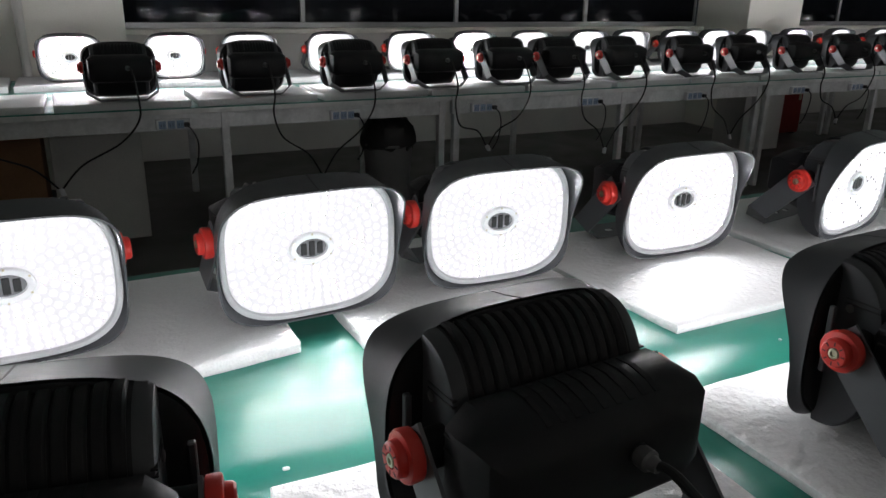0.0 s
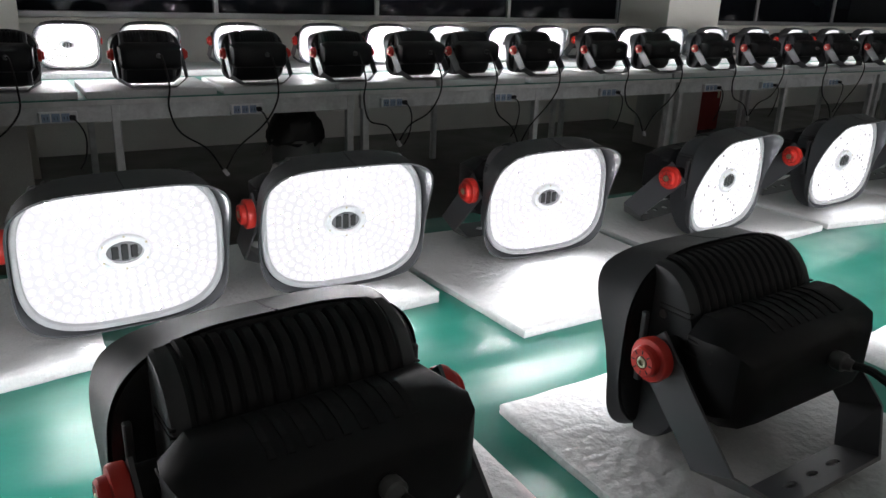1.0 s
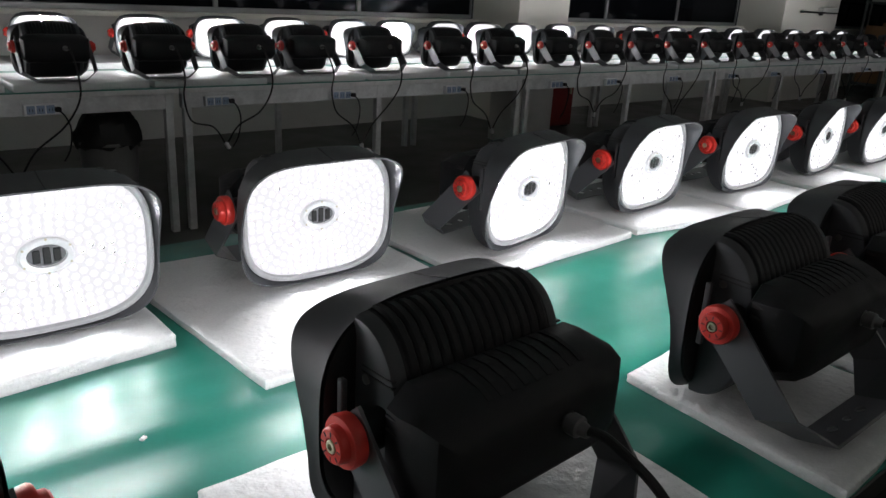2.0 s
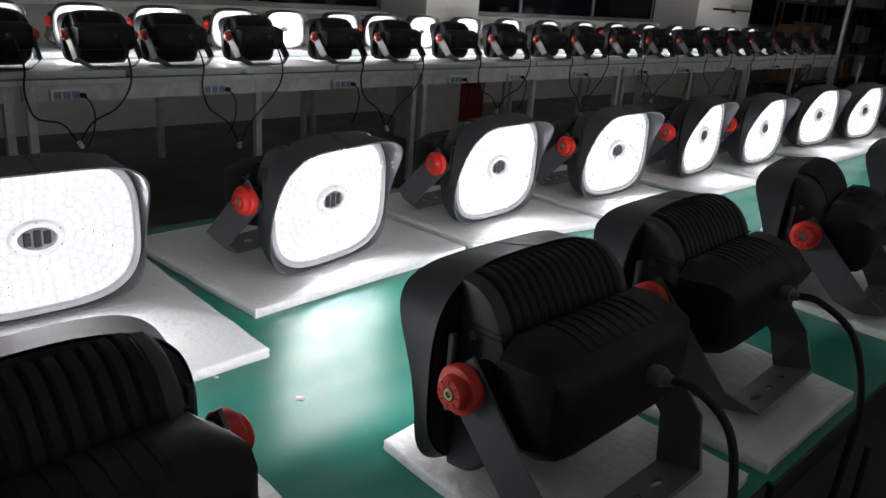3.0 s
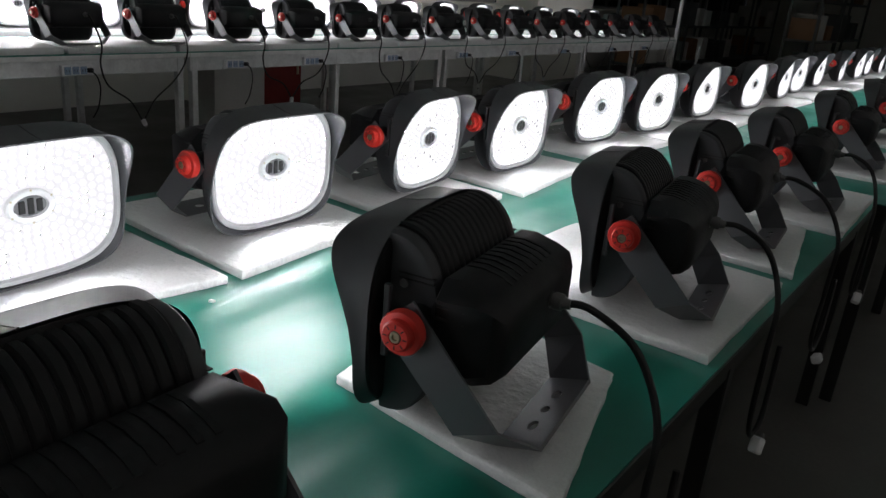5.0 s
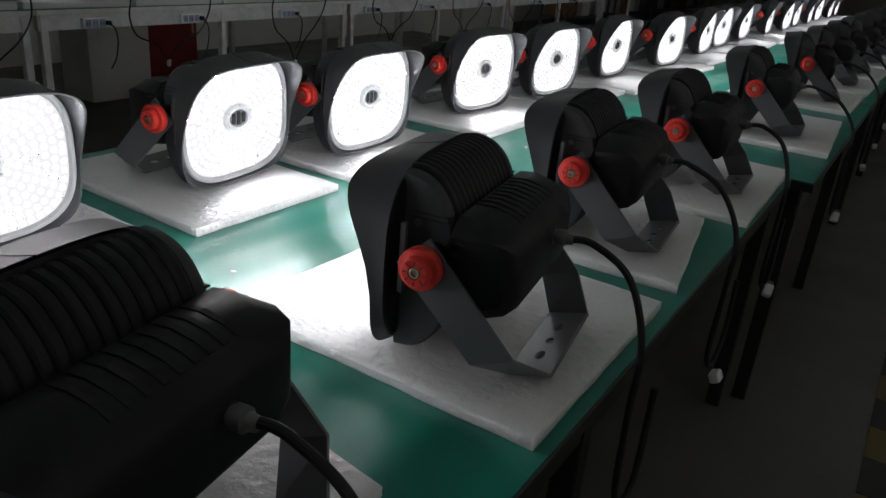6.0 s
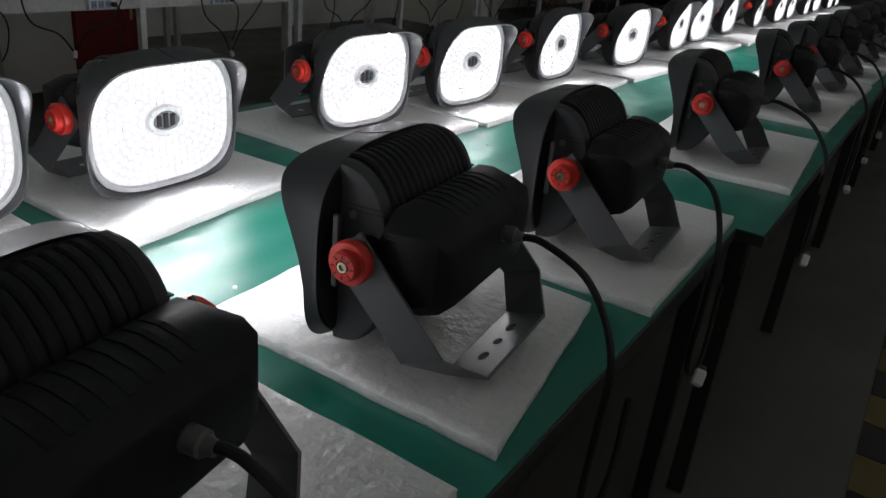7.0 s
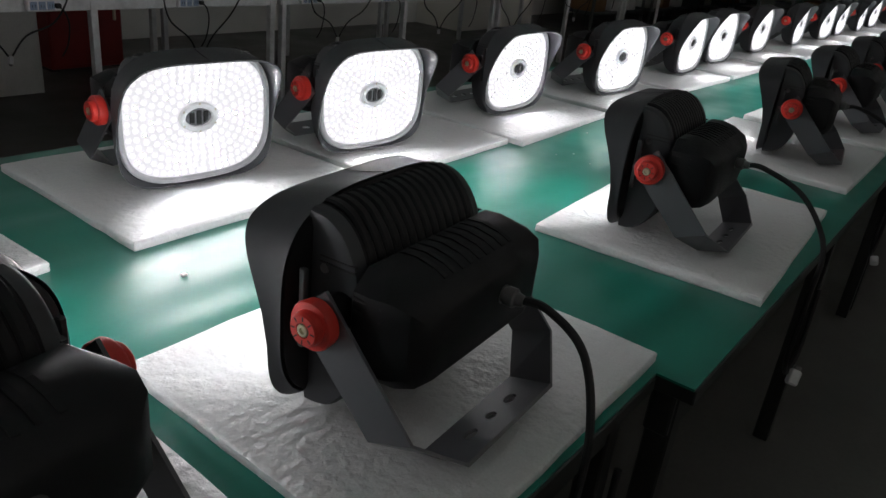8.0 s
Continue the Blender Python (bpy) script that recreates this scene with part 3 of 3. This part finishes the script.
for i, (cx, cy, turn) in enumerate(BACK_AT):
    r = random.Random(i)
    gz = NEAR_TOP + FOAM_T + 0.163
    e = (0.385 if cx < 4.8 else 0.325) - 0.012
    wx = math.radians(turn)
    gx, gy = cx + 0.032 * math.cos(wx) + 0.18 * math.sin(wx), cy + 0.032 * math.sin(wx) - 0.18 * math.cos(wx)
    cable([(gx, gy + 0.008, gz), (gx + 0.004, gy - 0.03, gz + 0.001), (gx + 0.006, (gy - 0.04 + e) / 2 - 0.01, gz - 0.035), (gx - 0.005, e - 0.008, NEAR_TOP + 0.06), (gx - 0.012, e - 0.012, NEAR_TOP - 0.05), (gx + r.uniform(-0.03, 0.02), e - 0.01, NEAR_TOP - 0.2), (gx + 0.05, e - 0.012, NEAR_TOP - 0.26), (gx + 0.1, e - 0.015, NEAR_TOP - 0.2 - r.uniform(0, 0.04)), (gx + 0.13, e - 0.01, NEAR_TOP - 0.08)])
    plug = thing("connector", pose(gx + 0.05, e - 0.028, NEAR_TOP - 0.262 - r.uniform(0, 0.03), r.uniform(-30, 30), r.uniform(-60, 60), 0), "pale plastic connector clipped on a mains cable", "connector", "connectors on the cables")
    part("shell", box_bm(-0.018, 0.018, -0.012, 0.012, -0.012, 0.012, 0.004, 1), SOCKET, plug)
    part("collar", box_bm(0.016, 0.028, -0.008, 0.008, -0.008, 0.008, 0.003, 1), GLAND, plug)
for i, (x, y) in enumerate(FAR_BACK):
    r = random.Random(i + 50)
    gx, gy, gz = x + 0.032, y - 0.144, FAR_TOP + FOAM_THICK + 0.163
    e = FAR_Y0 - 0.015
    pair = i ^ 1
    if pair < len(FAR_BACK):
        meet = (x + FAR_BACK[pair][0]) / 2 + 0.03
        low = FAR_TOP - 0.36 - 0.05 * math.sin(2.3 * (i // 2))
        step = meet - gx
        cable([(gx, gy + 0.01, gz), (gx + 0.01, gy - 0.015, gz - 0.01), (gx + 0.025, e - 0.012, FAR_TOP + 0.06), (gx + 0.015, e - 0.008, FAR_TOP - 0.05), (gx + 0.22 * step, e, FAR_TOP - 0.15 - r.uniform(0, 0.03)), (gx + 0.7 * step, e + 0.004, FAR_TOP * 0.3 + low * 0.7), (meet - 0.01 * (1 if i % 2 == 0 else -1), e + 0.01, low)], 0.0048)
        if i % 2 == 0:
            plug = thing("connector", pose(meet, e + 0.01, low - 0.006, 0, r.uniform(50, 130), 0), "small pale connector hanging where two cables meet", "connector", "connectors on the cables")
            part("shell", box_bm(-0.006, 0.034, -0.011, 0.011, -0.011, 0.011, 0.004, 1), SOCKET, plug)
            part("collar", box_bm(0.032, 0.044, -0.007, 0.007, -0.007, 0.007, 0.003, 1), GLAND, plug)
    else:
        cable([(gx, gy + 0.01, gz), (gx + 0.01, gy - 0.015, gz - 0.01), (gx + 0.02, e - 0.01, FAR_TOP + 0.06), (gx, e - 0.005, FAR_TOP - 0.06), (gx - 0.04, e, FAR_TOP - 0.25)], 0.0048)


# ---------------- power strips on the table frames ----------------
def power_strip(x, y, z, label):
    t = thing("power_strip", pose(x, y, z), label, "power strip", "power strips on the table frames")
    part("body", box_bm(-0.085, 0.085, -0.03, 0.0, -0.027, 0.027, 0.004, 1), SOCKET, t)
    for k in range(3):
        s = part("socket", box_bm(-0.072 + 0.043 * k, -0.036 + 0.043 * k, -0.0325, -0.029, -0.02, 0.02, 0.002, 1), SOCKET_BLUE, t, "blue grey socket face")
        for dx in (-0.007, 0.007):
            part("slit", box_bm(-0.054 + 0.043 * k + dx - 0.0015, -0.054 + 0.043 * k + dx + 0.0015, -0.0332, -0.0322, -0.008, 0.006), DARK, s)
    part("plug", box_bm(0.048, 0.076, -0.055, -0.03, -0.012, 0.012, 0.004, 1), DARK, t, "black plug")
    part("lead", tube([(0.062, -0.05, -0.004), (0.085, -0.062, -0.03), (0.11, -0.045, -0.1), (0.10, -0.03, -0.2), (0.07, -0.02, -0.26)], 0.004, 8), DARK, t, "thin black lead")
    return t


for x in (-0.5, 0.6, 1.51, 2.39, 3.18, 4.07, 5.1, 5.755, 6.61, 7.56, 8.36, 9.38, 10.54, 11.5):
    power_strip(x, FAR_Y0 + 0.027, FAR_TOP - 0.08, "white power strip with blue sockets screwed to the table rail")


# ---------------- back wall: pillars, windows, fittings ----------------
slab("wall_north_left", box_bm(X0, 0.54, 5.9, Y1, 0, 3.2), PAINT, "off-white painted wall beside the windows", "wall")
slab("pillar_1", box_bm(6.41, 7.16, 5.9, Y1, 0, 3.2), PAINT, "off-white painted concrete pillar", "pillar")
slab("pillar_2", box_bm(11.8, 13.5, 5.9, Y1, 0, 3.2), PAINT, "wide off-white painted pillar", "pillar")
slab("lintel", box_bm(0.54, X1, Y1, Y1 + 0.2, 2.75, 3.2), SHADE, "grey painted beam above the windows", "wall")
slab("window_sill", box_bm(0.545, X1, Y1 - 0.12, Y1 + 0.02, SILL - 0.035, SILL + 0.004, 0.004, 1), PAINT, "dusty off-white window sill", "sill")


def window(x0, x1, name):
    w = tagged_at(new(name), pose(0, 0, 0), "black night window with thin grey metal frame", "window", "", "structure")
    for a, b, c, d in ((x0, x1, SILL, SILL + 0.05), (x0, x1, 2.7, 2.75)):
        part("window_frame", box_bm(a, b, Y1 + 0.02, Y1 + 0.08, c, d, 0.004, 1), FRAME, w)
    n = max(1, round((x1 - x0) / 1.45))
    for i in range(n + 1):
        xx = x0 + (x1 - x0) * i / n
        part("mullion", box_bm(max(xx - 0.02, x0), min(xx + 0.02, x1), Y1 + 0.022, Y1 + 0.078, SILL + 0.05, 2.7, 0.003, 1), FRAME, w)
    for i in range(n):
        a, b = x0 + (x1 - x0) * i / n + 0.02, x0 + (x1 - x0) * (i + 1) / n - 0.02
        part("pane", box_bm(a, b, Y1 + 0.045, Y1 + 0.053, SILL + 0.05, 2.7), GLASS, w, "black reflecting glass")
    return w


window(0.54, 6.41, "window_1")
window(7.16, 11.8, "window_2")
window(13.5, X1, "window_3")

# pipe on the off-white wall
tagged(new("wall_pipe", mesh_of("wall_pipe", tube([(-0.1, 5.86, 0.0), (-0.1, 5.86, 1.0), (-0.1, 5.86, 2.0), (-0.1, 5.86, 3.2)], 0.03), SHADE)), "grey vertical pipe on the off-white wall", "pipe")


def shelf_lamp():
    t = thing("wall_bracket", pose(12.9, 5.9, 1.32), "dark metal wall bracket with a small white box", "bracket")
    part("bar", box_bm(-0.7, 0.45, -0.07, -0.03, -0.012, 0.012, 0.003, 1), DARK, t)
    part("box", box_bm(-0.1, 0.4, -0.09, 0.0, 0.014, 0.075, 0.006, 1), WHITEBOX, t, "small white box")
    part("mount", box_bm(-0.04, 0.04, -0.03, 0.0, -0.04, 0.013, 0.003, 1), DARK, t)


shelf_lamp()


# ---------------- things under and behind the far table ----------------
def carton(x, y, z, w, d, h, mat, label, turn=0):
    t = thing("carton", pose(x, y, z, 0, 0, turn), label, "box", "boxes under the far table")
    part("body", box_bm(-w / 2, w / 2, -d / 2, d / 2, 0, h - 0.004, 0.004, 1), mat, t)
    for sy in (-1, 1):
        part("flap", box_bm(-w / 2 + 0.002, w / 2 - 0.002, min(0.004 * sy, sy * d / 2), max(0.004 * sy, sy * d / 2), h - 0.003, h + 0.001, 0.001, 1), mat, t)
    part("tape", box_bm(-w / 2 - 0.001, w / 2 + 0.001, -0.025, 0.025, h + 0.001, h + 0.0018), SOCKET, t, "strip of pale tape")
    return t


def cabinet():
    t = thing("fire_cabinet", pose(6.78, 5.75, 0), "dark red steel fire cabinet standing on the floor", "cabinet")
    part("body", box_bm(-0.28, 0.28, -0.13, 0.13, 0.02, 0.78, 0.006, 1), REDBOX, t)
    part("door", box_bm(-0.265, 0.265, -0.145, -0.132, 0.05, 0.75, 0.004, 1), REDBOX, t)
    part("handle", box_bm(0.2, 0.22, -0.165, -0.146, 0.36, 0.46, 0.004, 1), BRASS, t, "small metal handle")
    for k in range(2):
        part("marking", box_bm(-0.1, 0.1, -0.1468, -0.1455, 0.52 + 0.07 * k, 0.545 + 0.07 * k), SOCKET, t, "pale bar of worn lettering")
    for dx in (-0.24, 0.24):
        part("foot", box_bm(dx - 0.03, dx + 0.03, -0.1, 0.1, 0.0, 0.021), DARK, t)


cabinet()

carton(-0.28, 4.75, 0, 0.5, 0.5, 0.62, CARTON, "brown cardboard carton under the table")
carton(0.24, 4.75, 0, 0.46, 0.4, 0.64, WHITEBOX, "tall off-white carton under the table")
carton(5.95, 5.3, 0, 0.5, 0.35, 0.66, WHITEBOX, "off-white carton beside the red cabinet")


def waste_bin():
    t = thing("waste_bin", pose(1.86, 4.33, 0), "grey plastic waste bin with a black bag", "bin")
    part("pail", loft([[(r * math.cos(2 * math.pi * i / 28), r * math.sin(2 * math.pi * i / 28), z) for i in range(28)] for r, z in ((0.12, 0.0), (0.15, 0.49), (0.16, 0.49), (0.16, 0.505), (0.145, 0.505), (0.14, 0.45))], True, True), BIN, t)
    r = random.Random(8)
    rings = []
    for k, (rad, z) in enumerate(((0.15, 0.47), (0.172, 0.5), (0.168, 0.54), (0.15, 0.6), (0.11, 0.65), (0.05, 0.66))):
        rings.append([((rad + r.uniform(-0.02, 0.014)) * math.cos(2 * math.pi * i / 24), (rad + r.uniform(-0.02, 0.014)) * math.sin(2 * math.pi * i / 24), z + r.uniform(-0.015, 0.015)) for i in range(24)])
    part("bag", loft(rings), DARK, t, "crumpled black plastic bag")


waste_bin()


# ---------------- end of the far table, racks in the dark ----------------
tagged(new("post", mesh_of("post", box_bm(12.62, 12.66, 4.1, 4.14, 0, 3.2, 0.004, 1), ALU)), "slim aluminium post at the end of the far table", "post")
tagged(new("stanchion", mesh_of("stanchion", tube([(13.6, 4.1, 0), (13.6, 4.1, 0.25), (13.6, 4.1, 0.5), (13.6, 4.1, 0.72)], 0.02), ALU)), "short aluminium stanchion on the floor", "stanchion")


def rack(x, y):
    t = thing("storage_rack", pose(x, y, 0), "dark steel storage rack in the dim end of the hall", "rack", "storage racks")
    for dx in (-0.9, 0.86):
        for dy in (-0.25, 0.21):
            part("upright", box_bm(dx, dx + 0.04, dy, dy + 0.04, 0, 2.3, 0.003, 1), RACK, t)
    for z in (0.2, 0.85, 1.5, 2.15):
        part("shelf", box_bm(-0.858, 0.858, -0.25, 0.25, z, z + 0.04, 0.004, 1), RACK, t)
    r = random.Random(int(x * 7))
    for z in (0.24, 0.89, 1.54):
        xx = -0.8
        while xx < 0.5:
            w = r.uniform(0.25, 0.45)
            part("carton", box_bm(xx, xx + w, -0.2, 0.2, z, z + r.uniform(0.2, 0.45), 0.006, 1), r.choice((CARTON, WHITEBOX, RACK)), t)
            xx += w + r.uniform(0.03, 0.3)


for x, y in ((15.2, 5.6), (17.3, 5.6), (19.4, 5.6), (21.5, 5.6), (16.5, 3.2), (18.8, 3.2)):
    rack(x, y)

# ---------------- aisle side of the near table ----------------
def hazard_tape():
    t = tagged_at(new("hazard_tape"), pose(0, -0.06, 0), "worn yellow and black floor marking tape", "floor marking", "", "structure")
    for k in range(60):
        part("stripe", box_bm(1.0 + 0.2 * k, 1.196 + 0.2 * k, -0.045, 0.045, 0.0, 0.003), YELLOW if k % 2 else DARK, t)


hazard_tape()

# crumbs of foam and tape on the mat
r = random.Random(21)
for k in range(26):
    x, y = r.uniform(0.2, 6.5), r.uniform(0.93, 1.16)
    s = r.uniform(0.002, 0.006)
    ob = new("foam_crumb", mesh_of("foam_crumb", box_bm(-s, s, -s * 0.7, s * 0.7, 0, s * 0.8, s * 0.3, 1), FOAM))
    tagged_at(ob, pose(x, y, NEAR_TOP, 0, 0, r.uniform(0, 180)), "tiny white crumb of foam on the green mat", "foam crumb", "foam crumbs")
